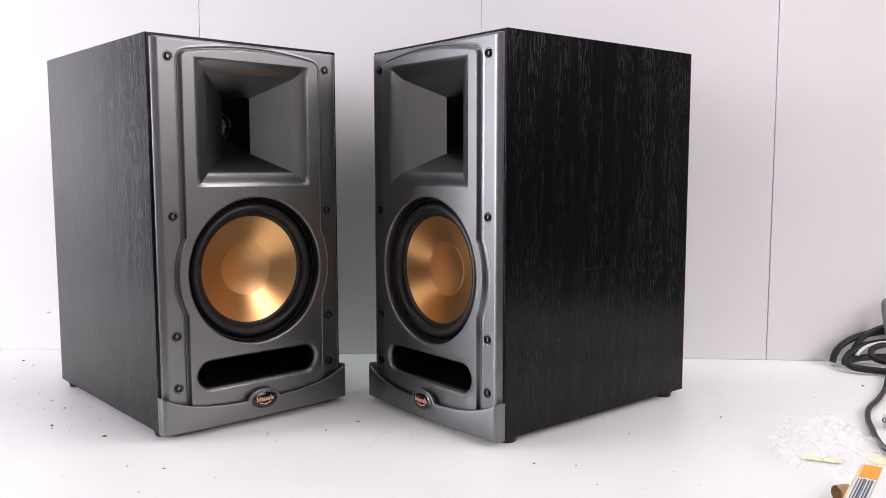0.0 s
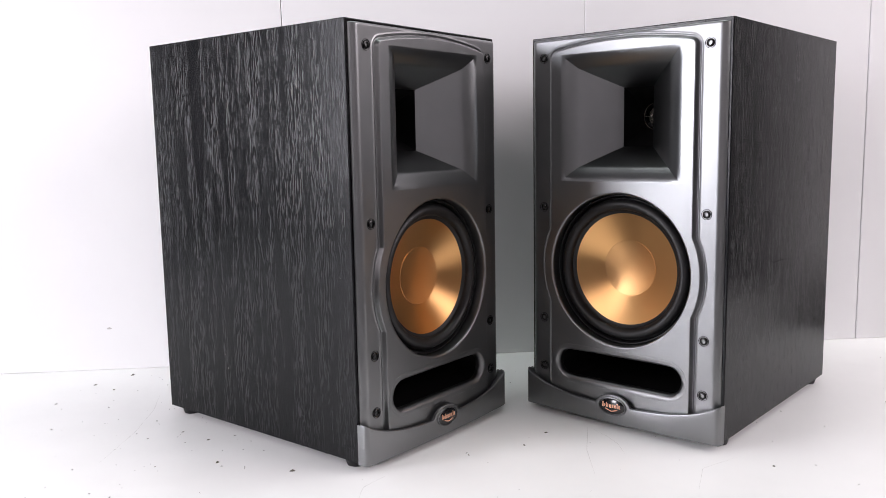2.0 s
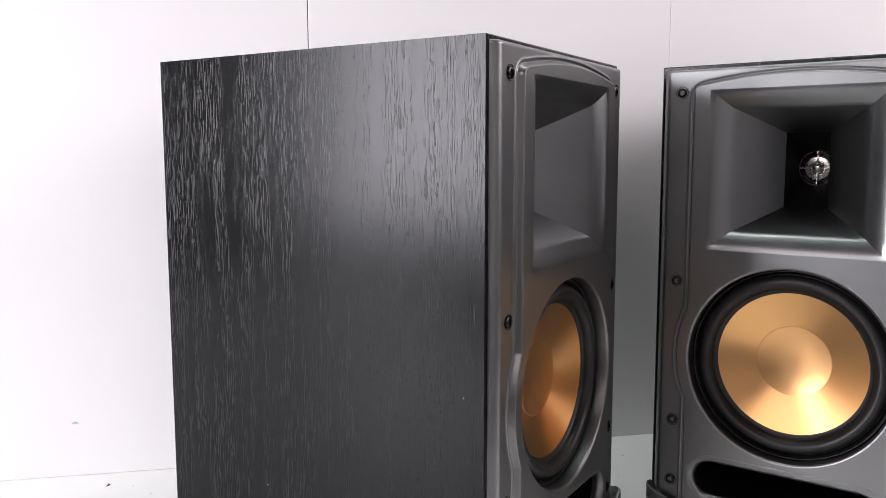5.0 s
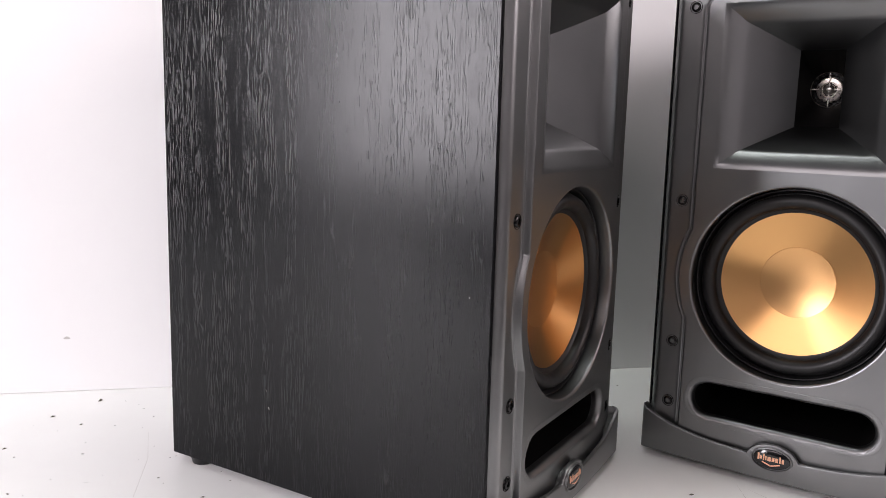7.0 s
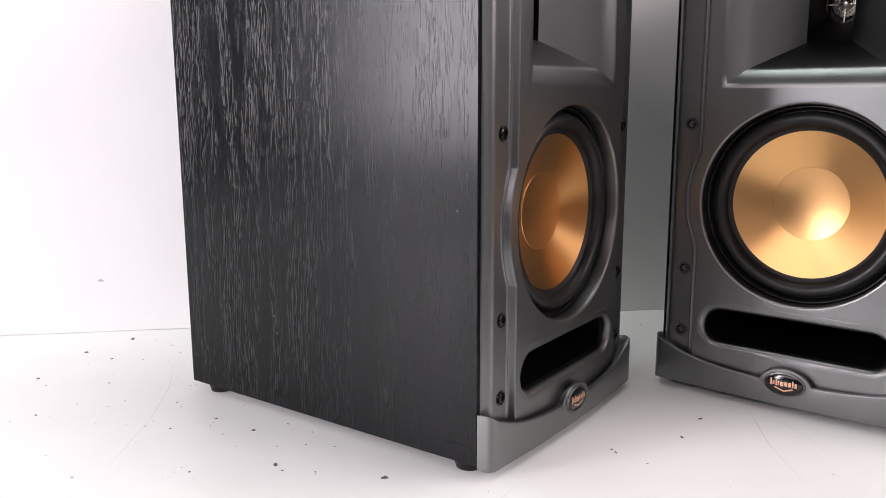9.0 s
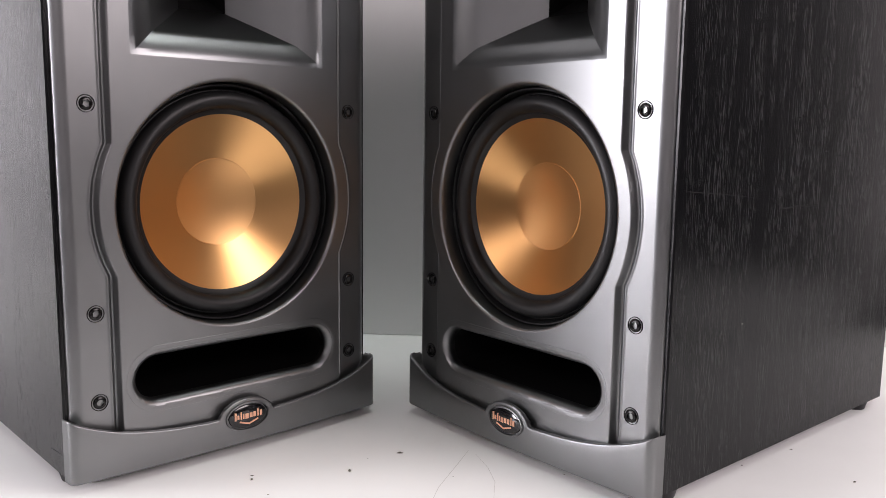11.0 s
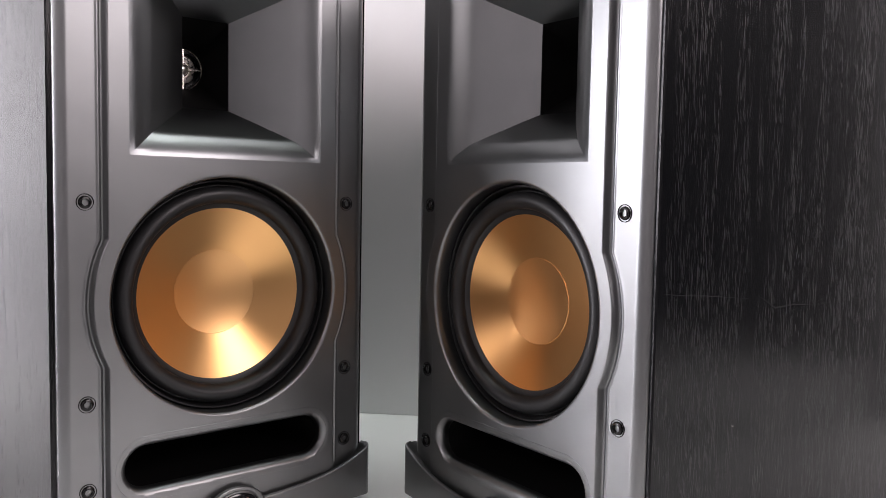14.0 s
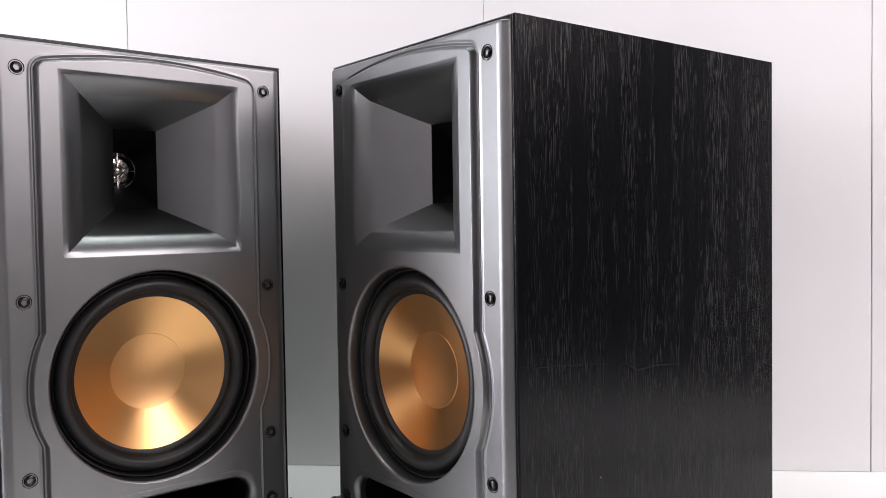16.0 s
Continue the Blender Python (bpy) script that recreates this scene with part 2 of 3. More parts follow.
# ---- the setting ----
WALL_Y = 1.104
table = tagged(mesh_object("table_top", box(-2.10, 0.78, 0.48, WALL_Y + 0.02, -0.04, 0.0, 0.003), TABLE), "white laminate tabletop with scratches and dirt specks", "table", kind="structure")
table["category"] = "table"
wall = tagged(mesh_object("wall_north", box(-2.4, 2.4, WALL_Y + 0.004, WALL_Y + 0.12, -0.75, 1.9), SEAM), "white panelled wall behind the table", "wall", kind="structure")
# panels stop out of view; bare dark backing beyond keeps cabinet reflections dark
SEAMS = (-1.171, -0.789, -0.407, -0.026, 0.357, 0.740)
for a, b in zip(SEAMS, SEAMS[1:]):
    ga = 0.00015 if abs(a + 0.026) < 0.001 else 0.00045
    gb = 0.00015 if abs(b + 0.026) < 0.001 else 0.00045
    part("wall_panel", box(a + ga, b - gb, WALL_Y, WALL_Y + 0.006, 0.0002, 1.9, 0.0006, 1), WALL, wall)
# unseen closing walls; east and west are blackened to keep cabinet reflections dim
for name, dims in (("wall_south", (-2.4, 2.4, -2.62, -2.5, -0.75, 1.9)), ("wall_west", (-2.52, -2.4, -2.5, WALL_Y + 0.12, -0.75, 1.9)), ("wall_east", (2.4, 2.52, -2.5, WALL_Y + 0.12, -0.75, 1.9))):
    tagged(mesh_object(name, box(*dims), DIM if name == "wall_east" or name == "wall_west" else ROOM), "unseen plain wall added to close the room", "wall", kind="structure")
tagged(mesh_object("floor", box(-2.52, 2.52, -2.62, WALL_Y + 0.12, -0.87, -0.75), FLOOR), "dark plain floor of the room", "floor", kind="structure")
tagged(mesh_object("ceiling", box(-2.52, 2.52, -2.62, WALL_Y + 0.12, 1.9, 2.02), DIM), "unseen near-black ceiling added to limit bounced light", "ceiling", kind="structure")

# ---- the loudspeaker: x across, y to the back, z up; the screws' plane is y = 0 ----
PW, TOP = 0.1018, 0.3778          # baffle's half width and top
RAISE = 0.0042                     # raised centre panel
WZ, WR = 0.1545, 0.0732           # woofer's centre height and opening
MX, MZ0, MZ1 = 0.0630, 0.2392, 0.3612
PORT_X, PORT_Z, PORT_H, PORT_R = 0.0708, 0.0560, 0.0180, 0.0050
SPLIT = 0.2352


def smooth_step(v, w):
    v = min(max(v / w, 0.0), 1.0)
    return v * v * (3 - 2 * v)


def panel_inset(x, z):
    """How far inside the raised panel's outline a point lies."""
    half = 0.0765
    dz = z - WZ
    if abs(dz) < 0.08:
        half = max(half, math.sqrt(max(0.0847 ** 2 - dz * dz, 0)))
    a = half - abs(x)
    b = 0.3728 - 1.30 * x * x - z
    k = 0.006
    if a < k and b < k:
        return k - math.hypot(k - a, k - b)
    return min(a, b)


def port_inset(x, z):
    return PORT_H - math.hypot(max(abs(x) - (PORT_X - PORT_H), 0), z - PORT_Z)


def roll_off(e, r):
    """Drop of a rounded edge of radius r at the distance e from it."""
    return 0.0 if e >= r else r - math.sqrt(max(r * r - (r - max(e, 0)) ** 2, 0))


def baffle_y(x, z):
    d = panel_inset(x, z)
    y = -RAISE * smooth_step(d, 0.0019) + 0.0005 * math.exp(-(((d + 0.0006) / 0.0007) ** 2))
    y -= 0.0004 * math.exp(-(((d + 0.0024) / 0.0008) ** 2))
    y += roll_off(PW - abs(x), 0.0072) + roll_off(TOP - z, 0.0022)
    y += roll_off(math.hypot(x, z - WZ) - WR, 0.0022)
    return y


def spaced(marks, step):
    out = [marks[0]]
    for a, b in zip(marks, marks[1:]):
        n = max(1, math.ceil((b - a) / step - 1e-6))
        out += [a + (b - a) * k / n for k in range(1, n + 1)]
    return out


def baffle_mesh():
    # upper half with the horn's opening
    xs = spaced([-PW, -PW + 0.002, -PW + 0.0072, -0.083, -0.0790, -0.0735, -0.0715, -MX, MX, 0.0715, 0.0735, 0.0790, 0.083, PW - 0.0072, PW - 0.002, PW], 0.0006)
    zs = spaced([SPLIT, MZ0, MZ1, TOP - 0.003, TOP], 0.0007)
    zs = [z for i, z in enumerate(zs) if not (MZ0 < z < MZ1 - 0.002 and i % 3)]
    points = [[(x, baffle_y(x, z), z) for x in xs] for z in zs]
    points.append([(x, max(baffle_y(x, TOP), 0.0085), TOP) for x in xs])
    inside = lambda i, j: not (MZ0 - 1e-6 <= zs[i] and i + 1 < len(zs) and zs[i + 1] <= MZ1 + 1e-6 and -MX - 1e-6 <= xs[j] and xs[j + 1] <= MX + 1e-6)
    bm = sheet(points, inside)
    # lower half, turned round the woofer's opening
    low, rings = 0.012, 149
    turns = [2 * math.pi * k / 720 for k in range(720)]
    turns += [math.atan2(SPLIT - WZ, side * (0.070 + 0.013 * k / 40)) for side in (-1, 1) for k in range(41)]
    turns = sorted(set(turns))
    turns.append(2 * math.pi)
    steps = len(turns) - 1
    grid = []
    for a in turns:
        c, s = math.cos(a), math.sin(a)
        reach = min(PW / max(abs(c), 1e-9), (SPLIT - WZ) / s if s > 1e-9 else 1e9, (WZ - low) / -s if s < -1e-9 else 1e9)
        row = [(WR * c, 0.012, WZ + WR * s)]

        def crossing(d):
            """The radius at which this ray lies d inside the panel's outline."""
            p, q = WR, reach
            for _ in range(22):
                m = (p + q) / 2
                p, q = (m, q) if panel_inset(m * c, WZ + m * s) > d else (p, m)
            return p
        inner, outer = min(crossing(0.0022), reach - 0.004), min(crossing(-0.0044), reach - 0.002)
        inner, outer = max(inner, WR + 0.0045), max(outer, WR + 0.0060)
        radii = [WR + 0.0045 * k / 12 for k in range(12)] + [WR + 0.0045 + (inner - WR - 0.0045) * k / 66 for k in range(66)]
        radii += [inner + (outer - inner) * k / 26 for k in range(26)] + [outer + (reach - outer) * k / 44 for k in range(45)]
        for r in radii:
            x, z = r * c, WZ + r * s
            row.append((x, baffle_y(x, z), z))
        grid.append(row)
    first = [[bm.verts.new(p) for p in row] for row in grid[:-1]]
    first.append(first[0])
    for i in range(steps):
        for j in range(rings):
            q = (first[i][j], first[i + 1][j], first[i + 1][j + 1], first[i][j + 1])
            if min(port_inset(v.co.x, v.co.z) for v in q) < 0.0012:
                bm.faces.new(q)
    bmesh.ops.delete(bm, geom=[v for v in bm.verts if not v.link_faces], context="VERTS")
    return bm


def rectangle(hx, z0, z1, y, n=12):
    """A closed loop of 4 * n points on a rectangle, from its lower left corner."""
    c = [(-hx, z0), (hx, z0), (hx, z1), (-hx, z1)]
    out = []
    for (ax, az), (bx, bz) in zip(c, c[1:] + c[:1]):
        out += [(ax + (bx - ax) * k / n, y, az + (bz - az) * k / n) for k in range(n)]
    return out


def circle_loop(r, y, z, n=12):
    """The same number of points on a circle, matched to the rectangle's corners."""
    out = []
    for k in range(4 * n):
        a = math.radians(225) + 2 * math.pi * k / (4 * n)
        out.append((r * math.cos(a), y, z + r * math.sin(a)))
    return out


KX, KZ0, KZ1, KY = 0.0478, 0.2525, 0.3478, 0.0030
TX, TZ0, TZ1, TY = 0.0157, 0.2720, 0.3290, 0.0345
HZ = 0.3015
TD = 0.007                         # the driver lies this much deeper than the horn's tail


def horn_mesh():
    loops = []
    for k in range(11):                     # rolled lip
        f = k / 10
        g = f ** 1.5
        loops.append(rectangle(MX + (KX - MX) * f, MZ0 + (KZ0 - MZ0) * f, MZ1 + (KZ1 - MZ1) * f, -RAISE + (KY + RAISE) * g))
    for k in range(1, 13):                  # flare down to the throat
        f = k / 12
        g = 0.92 * f + 0.08 * f * f
        loops.append(rectangle(KX + (TX - KX) * f, KZ0 + (TZ0 - KZ0) * f, KZ1 + (TZ1 - KZ1) * f, KY + (TY - KY) * g))
    return loft(loops)


def throat_mesh():
    return loft([rectangle(TX, TZ0, TZ1, TY), circle_loop(0.0140, 0.062 + TD, HZ), circle_loop(0.0140, 0.070 + TD, HZ)])


def tweeter(parent):
    t = part("tweeter", lathe([(0.0137, 0.0655), (0.0118, 0.0655), (0.0116, 0.069), (0.0, 0.069)], 48, (0, TD, HZ)), BLACK, parent, "black compression driver throat")
    part("ring", lathe([(0.0132, 0.0650), (0.0136, 0.0640), (0.0139, 0.0650)], 48, (0, TD, HZ)), STEEL, t)
    part("diaphragm", lathe([(0.0100, 0.0682), (0.0098, 0.0668), (0.0090, 0.0660), (0.0062, 0.0656), (0.0056, 0.0664), (0.0050, 0.0664)], 48, (0, TD, HZ)), STEEL, t, "pale metal diaphragm ring")
    part("dome", lathe([(0.0044, 0.0664), (0.0040, 0.0648), (0.0030, 0.0636), (0.0016, 0.0629), (0, 0.0627)], 32, (0, TD, HZ)), STEEL, t)
    bm = bmesh.new()
    for k in range(4):
        a = math.pi / 2 * k
        m = Matrix.Translation((0, 0.0642 + TD, HZ)) @ Matrix.Rotation(a, 4, "Y") @ Matrix.Translation((0.0084, 0, 0)) @ Matrix.Diagonal((0.0100, 0.0012, 0.0009, 1))
        bmesh.ops.create_cube(bm, size=1, matrix=m)
    part("spider", bm, STEEL, t)


def woofer(parent):
    basket = part("woofer", lathe([(0.0735, 0.0110), (0.0726, 0.0064), (0.0720, 0.0057), (0.0712, 0.0057), (0.0706, 0.0066), (0.0702, 0.0105), (0.0690, 0.0130), (0.052, 0.0150)], 160, (0, 0, WZ)), RUBBER, parent, "black woofer frame with a rubber gasket")
    roll = [(0.0698, 0.0110), (0.0688, 0.0092)]
    for k in range(13):
        a = math.pi * k / 12
        roll.append((0.0630 + 0.0054 * math.cos(a), 0.0092 - 0.0066 * math.sin(a)))
    roll += [(0.0570, 0.0098), (0.0560, 0.0106), (0.0542, 0.0112)]
    part("surround", lathe(roll, 160, (0, 0, WZ)), RUBBER, basket, "black half-roll rubber surround")
    cone = []
    for k in range(17):
        f = k / 16
        cone.append((0.0543 + (0.0268 - 0.0543) * f, 0.0110 + 0.0104 * (1.12 * f - 0.12 * f * f)))
    part("cone", lathe(cone, 160, (0, 0, WZ)), COPPER, basket, "copper-coloured metal cone")
    cap = [(0.0272, 0.0216), (0.0272, 0.0212), (0.0270, 0.0210)]
    for k in range(1, 13):
        f = k / 12
        r = 0.0270 * (1 - f)
        cap.append((r, 0.0210 + 0.0030 * (1 - (r / 0.0270) ** 2)))
    part("dust_cap", lathe(cap, 120, (0, 0, WZ)), CAP, basket, "copper-coloured shallow dust cap")


def screw(parent, x, z):
    """A button-head screw with a hexagon socket, sunk in a shallow black cup."""
    n = 30
    turn = random.uniform(0, 1.0)
    cup = [(0.0049, 0.0002), (0.0047, -0.0006), (0.0044, -0.0005), (0.0042, 0.0012), (0.0037, 0.0012), (0.0037, -0.0002), (0.0034, -0.0009), (0.0028, -0.0013)]
    loops = [[(x + r * math.cos(a), y, z + r * math.sin(a)) for a in (2 * math.pi * k / n for k in range(n))] for r, y in cup]
    for r, y in ((0.0019, -0.0014), (0.0018, 0.0012), (0.0002, 0.0014)):
        loop = []
        for k in range(n):
            a = 2 * math.pi * k / n
            h = r / math.cos((a + turn) % (math.pi / 3) - math.pi / 6)
            loop.append((x + h * math.cos(a), y, z + h * math.sin(a)))
        loops.append(loop)
    return part("screw", loft(loops, True), BLACK, parent, "black hex-socket screw")


def base_top(x):
    h = 0.0235 + 0.6 * x * x + 95 * x ** 4
    e = 1 - (x / 0.0188) ** 2
    if e > 0:
        h = max(h, 0.0222 + 0.0118 * math.sqrt(e))
    return h


def base_front(x):
    r = 0.004
    return -(0.0065 + 0.0040 * (1 - (x / 0.105) ** 2)) + roll_off(0.1052 - abs(x), r)


def base_mesh():
    xs = spaced([-0.1052, -0.1049, -0.1040, -0.1012, -0.0196, -0.0174, 0.0174, 0.0196, 0.1012, 0.1040, 0.1049, 0.1052], 0.0014)
    rows = []
    for x in xs:
        t, f, r = base_top(x), base_front(x), 0.0010
        deep = 0.0040 - 0.0034 * smooth_step(abs(x) - 0.088, 0.012)
        col = [(x, 0.0050, 0.0053), (x, f + 0.0012, 0.0053), (x, f + 0.0003, 0.0057), (x, f, 0.0069), (x, f, t - 0.004)]
        for k in range(5):
            a = math.pi / 2 * k / 4
            col.append((x, f + r - r * math.cos(a), t - r + r * math.sin(a)))
        col += [(x, f + 0.0026, t), (x, f + 0.0030, t - 0.0004), (x, f + 0.0033, t - deep), (x, 0.0050, t - deep)]
        rows.append(col)
    bm = sheet(rows)
    n = len(rows[0])
    bm.verts.ensure_lookup_table()
    bm.faces.new(bm.verts[:n])
    bm.faces.new(bm.verts[-n:])
    return bm


def badge(parent):
    """Black oval with copper-coloured bars of several heights over a chevron."""
    bz, by = 0.0226, base_front(0) - 0.0004
    ring = []
    for rx, rz, y in ((0.0152, 0.0094, by + 0.0006), (0.0149, 0.0091, by - 0.0006), (0.0142, 0.0083, by - 0.0008), (0.0138, 0.0079, by - 0.0002), (0.0136, 0.0077, by + 0.0010), (0.0131, 0.0073, by - 0.0002), (0.0100, 0.0055, by - 0.0010), (0.004, 0.002, by - 0.0013)):
        ring.append([(rx * math.cos(a), y, bz + rz * math.sin(a)) for a in (2 * math.pi * k / 64 for k in range(64))])
    b = part("badge", loft(ring[4:], True), GLOSS, parent, "oval black badge with copper print")
    part("badge_rim", loft(ring[:5]), PLASTIC, b)
    bars = ((-0.0092, 0.0013, 0.0050, 0.0006), (-0.0074, 0.0014, 0.0026, 0.0), (-0.0054, 0.0010, 0.0050, 0.0006), (-0.0038, 0.0010, 0.0034, 0.0), (-0.0014, 0.0024, 0.0034, -0.0002), (0.0014, 0.0020, 0.0032, 0.0), (0.0040, 0.0020, 0.0032, 0.0), (0.0064, 0.0011, 0.0050, 0.0007), (0.0084, 0.0016, 0.0034, 0.0))
    bm = bmesh.new()
    for x, w, h, up in bars:
        bmesh.ops.create_cube(bm, size=1, matrix=Matrix.Translation((x, by - 0.0010, bz + 0.0008 + up)) @ Matrix.Diagonal((w, 0.0008, h, 1)))
    for sx in (-1, 1):
        m = Matrix.Translation((sx * 0.0032, by - 0.0010, bz - 0.0035)) @ Matrix.Rotation(sx * -0.32, 4, "Y") @ Matrix.Diagonal((0.0068, 0.0008, 0.0010, 1))
        bmesh.ops.create_cube(bm, size=1, matrix=m)
    part("badge_print", bm, INK, b, "copper-coloured bars over a chevron")


CW, CF, CB, CZ0, CZ1 = 0.1041, 0.0055, 0.2839, 0.0062, 0.3809


def cabinet_mesh():
    i = 0.0008
    def loop(h, z0, z1, y):
        return rectangle(h, z0, z1, y, 1)
    loops = [loop(CW - 0.018, CZ0 + 0.018, CZ1 - 0.018, CF + 0.012), loop(CW - 0.0035, CZ0 + 0.0035, CZ1 - 0.0035, CF + 0.002), loop(CW - 0.0030, CZ0 + 0.003, CZ1 - 0.003, CF), loop(CW - i, CZ0 + i, CZ1 - i, CF), loop(CW, CZ0, CZ1, CF + i), loop(CW, CZ0, CZ1, CB - i), loop(CW - i, CZ0 + i, CZ1 - i, CB)]
    return loft(loops, True)


def port_mesh(lip):
    h, x = PORT_H - PORT_R, PORT_X - PORT_H
    def loop(y, grow=0.0):
        out = []
        for k in range(24):
            a = -math.pi / 2 + math.pi * k / 23
            out.append((x + (h + grow) * math.cos(a), y, PORT_Z + (h + grow) * math.sin(a)))
        for k in range(24):
            a = math.pi / 2 + math.pi * k / 23
            out.append((-x + (h + grow) * math.cos(a), y, PORT_Z + (h + grow) * math.sin(a)))
        return out
    loops = []
    if lip:
        loops.append(loop(-RAISE + 0.0004, PORT_R + 0.0020))
        loops.append(loop(-RAISE - 0.00015, PORT_R + 0.0016))
        for k in range(10):
            a = math.pi / 2 * k / 9
            loops.append(loop(-RAISE - 0.00015 + PORT_R * (1 - math.cos(a)), PORT_R * (1 - math.sin(a))))
        loops.append(loop(0.004))
        return loft(loops)
    return loft([loop(0.0035, 0.0002), loop(0.02), loop(0.13)], True)


def loudspeaker(place, label):
    ob = thing("bookshelf_loudspeaker", place, label, "loudspeaker", "pair of loudspeakers")
    part("cabinet", cabinet_mesh(), VINYL, ob, "black ash vinyl cabinet")
    part("baffle", baffle_mesh(), PLASTIC, ob, "charcoal moulded front baffle", 85)
    part("horn", horn_mesh(), HORN, ob, "square flared horn", 24)
    part("throat", throat_mesh(), DARK, ob, "horn throat, its depth shade put in as black", 24)
    tweeter(ob)
    woofer(ob)
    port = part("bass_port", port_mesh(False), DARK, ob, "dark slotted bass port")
    part("port_lip", port_mesh(True), PLASTIC, port, "rounded charcoal lip", 40)
    part("base_trim", base_mesh(), PLASTIC, ob, "charcoal base trim with an arched edge", 40)
    badge(ob)
    for x in (-0.0862, 0.0862):
        for z in (0.3600, 0.2122, 0.0981, 0.0476):
            screw(ob, x, z)
    for x in (-0.0935, 0.0935):
        for y in (0.0185, 0.2610):
            foot = bmesh.new()
            bmesh.ops.create_cone(foot, cap_ends=True, segments=28, radius1=0.0086, radius2=0.0104, depth=0.0064, matrix=Matrix.Translation((x, y, 0.0034)))
            part("foot", foot, RUBBER, ob, "round black rubber foot")
    return ob


left = loudspeaker(pose(-0.2460, 0.8073, 0, 0, 0, 46.45), "black ash bookshelf loudspeaker with copper-coloured woofer and horn tweeter")
right = copy_thing(left, pose(-0.0698, 0.8121, 0, 0, 0, -47.0))
tagged(right, "black ash bookshelf loudspeaker with copper-coloured woofer, scuffed along its side")

# scuffs on the cabinets' sides, 0.1 mm proud
SCUFF, t_, b_ = shader("pale_scuff", (0.0065, 0.0065, 0.007), 0.6, 0.0, 0.15)
FLECK, t_, b_ = shader("bare_fleck", (0.45, 0.43, 0.40), 0.7)


def streak(points, width, to_place):
    """A thin flat stroke along points of a plane."""
    bm = bmesh.new()
    rows = []
    for i, (a, b) in enumerate(points):
        p, q = points[max(i - 1, 0)], points[min(i + 1, len(points) - 1)]
        d = math.hypot(q[0] - p[0], q[1] - p[1])
        nx, ny = -(q[1] - p[1]) / d, (q[0] - p[0]) / d
        w = width * (0.35 if i in (0, len(points) - 1) else random.uniform(0.7, 1.2)) / 2
        rows.append((bm.verts.new(to_place(a + nx * w, b + ny * w)), bm.verts.new(to_place(a - nx * w, b - ny * w))))
    for (a, b), (c, d) in zip(rows, rows[1:]):
        bm.faces.new((a, b, d, c))
    return bm


side_r = lambda y, z: (CW + 0.0001, y, z)
side_l = lambda y, z: (-CW - 0.0001, y, z)
part("scuff", streak([(0.011, 0.1712), (0.021, 0.1698), (0.045, 0.1682), (0.088, 0.1640)], 0.0005, side_r), SCUFF, right, "long pale scuff")
part("scuff", streak([(0.100, 0.1640), (0.116, 0.1567), (0.135, 0.1575), (0.160, 0.1557)], 0.0009, side_r), SCUFF, right)
part("fleck", streak([(0.0765, 0.0915), (0.0785, 0.0912)], 0.0009, side_r), FLECK, right)
for y, z, l, w in ((0.2010, 0.0720, 0.005, 0.0006), (0.1840, 0.0760, 0.0012, 0.0011), (0.1815, 0.0632, 0.0022, 0.0010), (0.0203, 0.1665, 0.0010, 0.0010), (0.0470, 0.2029, 0.0020, 0.0005), (0.0980, 0.0219, 0.0030, 0.0005)):
    part("fleck", streak([(y, z - l / 2), (y + 0.0004, z + l / 2)], w, side_l), FLECK if w > 0.0008 else SCUFF, left)
part("fleck", streak([(0.012, 0.0185), (0.022, 0.0180), (0.030, 0.0170)], 0.0005, side_l), SCUFF, left)

# ---- clutter on the table ----
cable_line = [(0.490, 1.046, 0.006), (0.445, 0.957, 0.004), (0.416, 0.909, 0.004), (0.390, 0.872, 0.004), (0.374, 0.838, 0.0035), (0.362, 0.800, 0.004), (0.354, 0.773, 0.004), (0.349, 0.740, 0.004), (0.360, 0.700, 0.004), (0.420, 0.650, 0.004)]
tagged(shade(mesh_object("power_cable", tube(cable_line, 0.0028), CABLE), 60), "black power cable snaking over the white table", "cable")


def ring_of_cable(cx, cy, cz, rx, rz, lean, radius, a0=0.0, a1=6.28):
    pts = []
    for k in range(15):
        a = a0 + (a1 - a0) * k / 14
        pts.append((cx + rx * math.cos(a), cy + lean * math.sin(a) + 0.004 * math.cos(3 * a), cz + rz * math.sin(a)))
    return tube(pts, radius)


coil = thing("cable_coil", pose(0.50, 1.06, 0), "coil of thick black cables heaped against the wall", "cable")
part("cable_loop", ring_of_cable(0.020, 0.018, 0.004, 0.088, 0.040, 0.010, 0.0042, 3.1, 0.2), CABLE, coil)
part("cable_loop", ring_of_cable(0.025, 0.008, 0.004, 0.082, 0.028, 0.014, 0.0042, 3.1, 0.2), CABLE, coil)
part("cable_loop", ring_of_cable(0.030, 0.020, 0.004, 0.075, 0.050, 0.004, 0.0036, 3.1, 0.2), CABLE, coil)
part("cable_loop", ring_of_cable(0.010, -0.012, 0.009, 0.070, 0.004, 0.026, 0.0042), CABLE, coil)
part("cable_loop", ring_of_cable(0.030, -0.004, 0.020, 0.060, 0.010, 0.022, 0.0038), CABLE, coil)
part("white_wire", ring_of_cable(0.014, 0.010, 0.010, 0.056, 0.022, 0.006, 0.0022, 2.9, 0.3), WHITE, coil, "thin white wire")
handle = tube([(0.506, 1.082, 0.030), (0.500, 1.082, 0.060), (0.497, 1.082, 0.080), (0.503, 1.082, 0.086), (0.535, 1.082, 0.088), (0.560, 1.082, 0.084), (0.566, 1.082, 0.060), (0.568, 1.082, 0.004)], 0.0042)
tagged(shade(mesh_object("grey_bracket", handle, GREY), 60), "bent grey metal bracket standing behind the cables", "bracket")
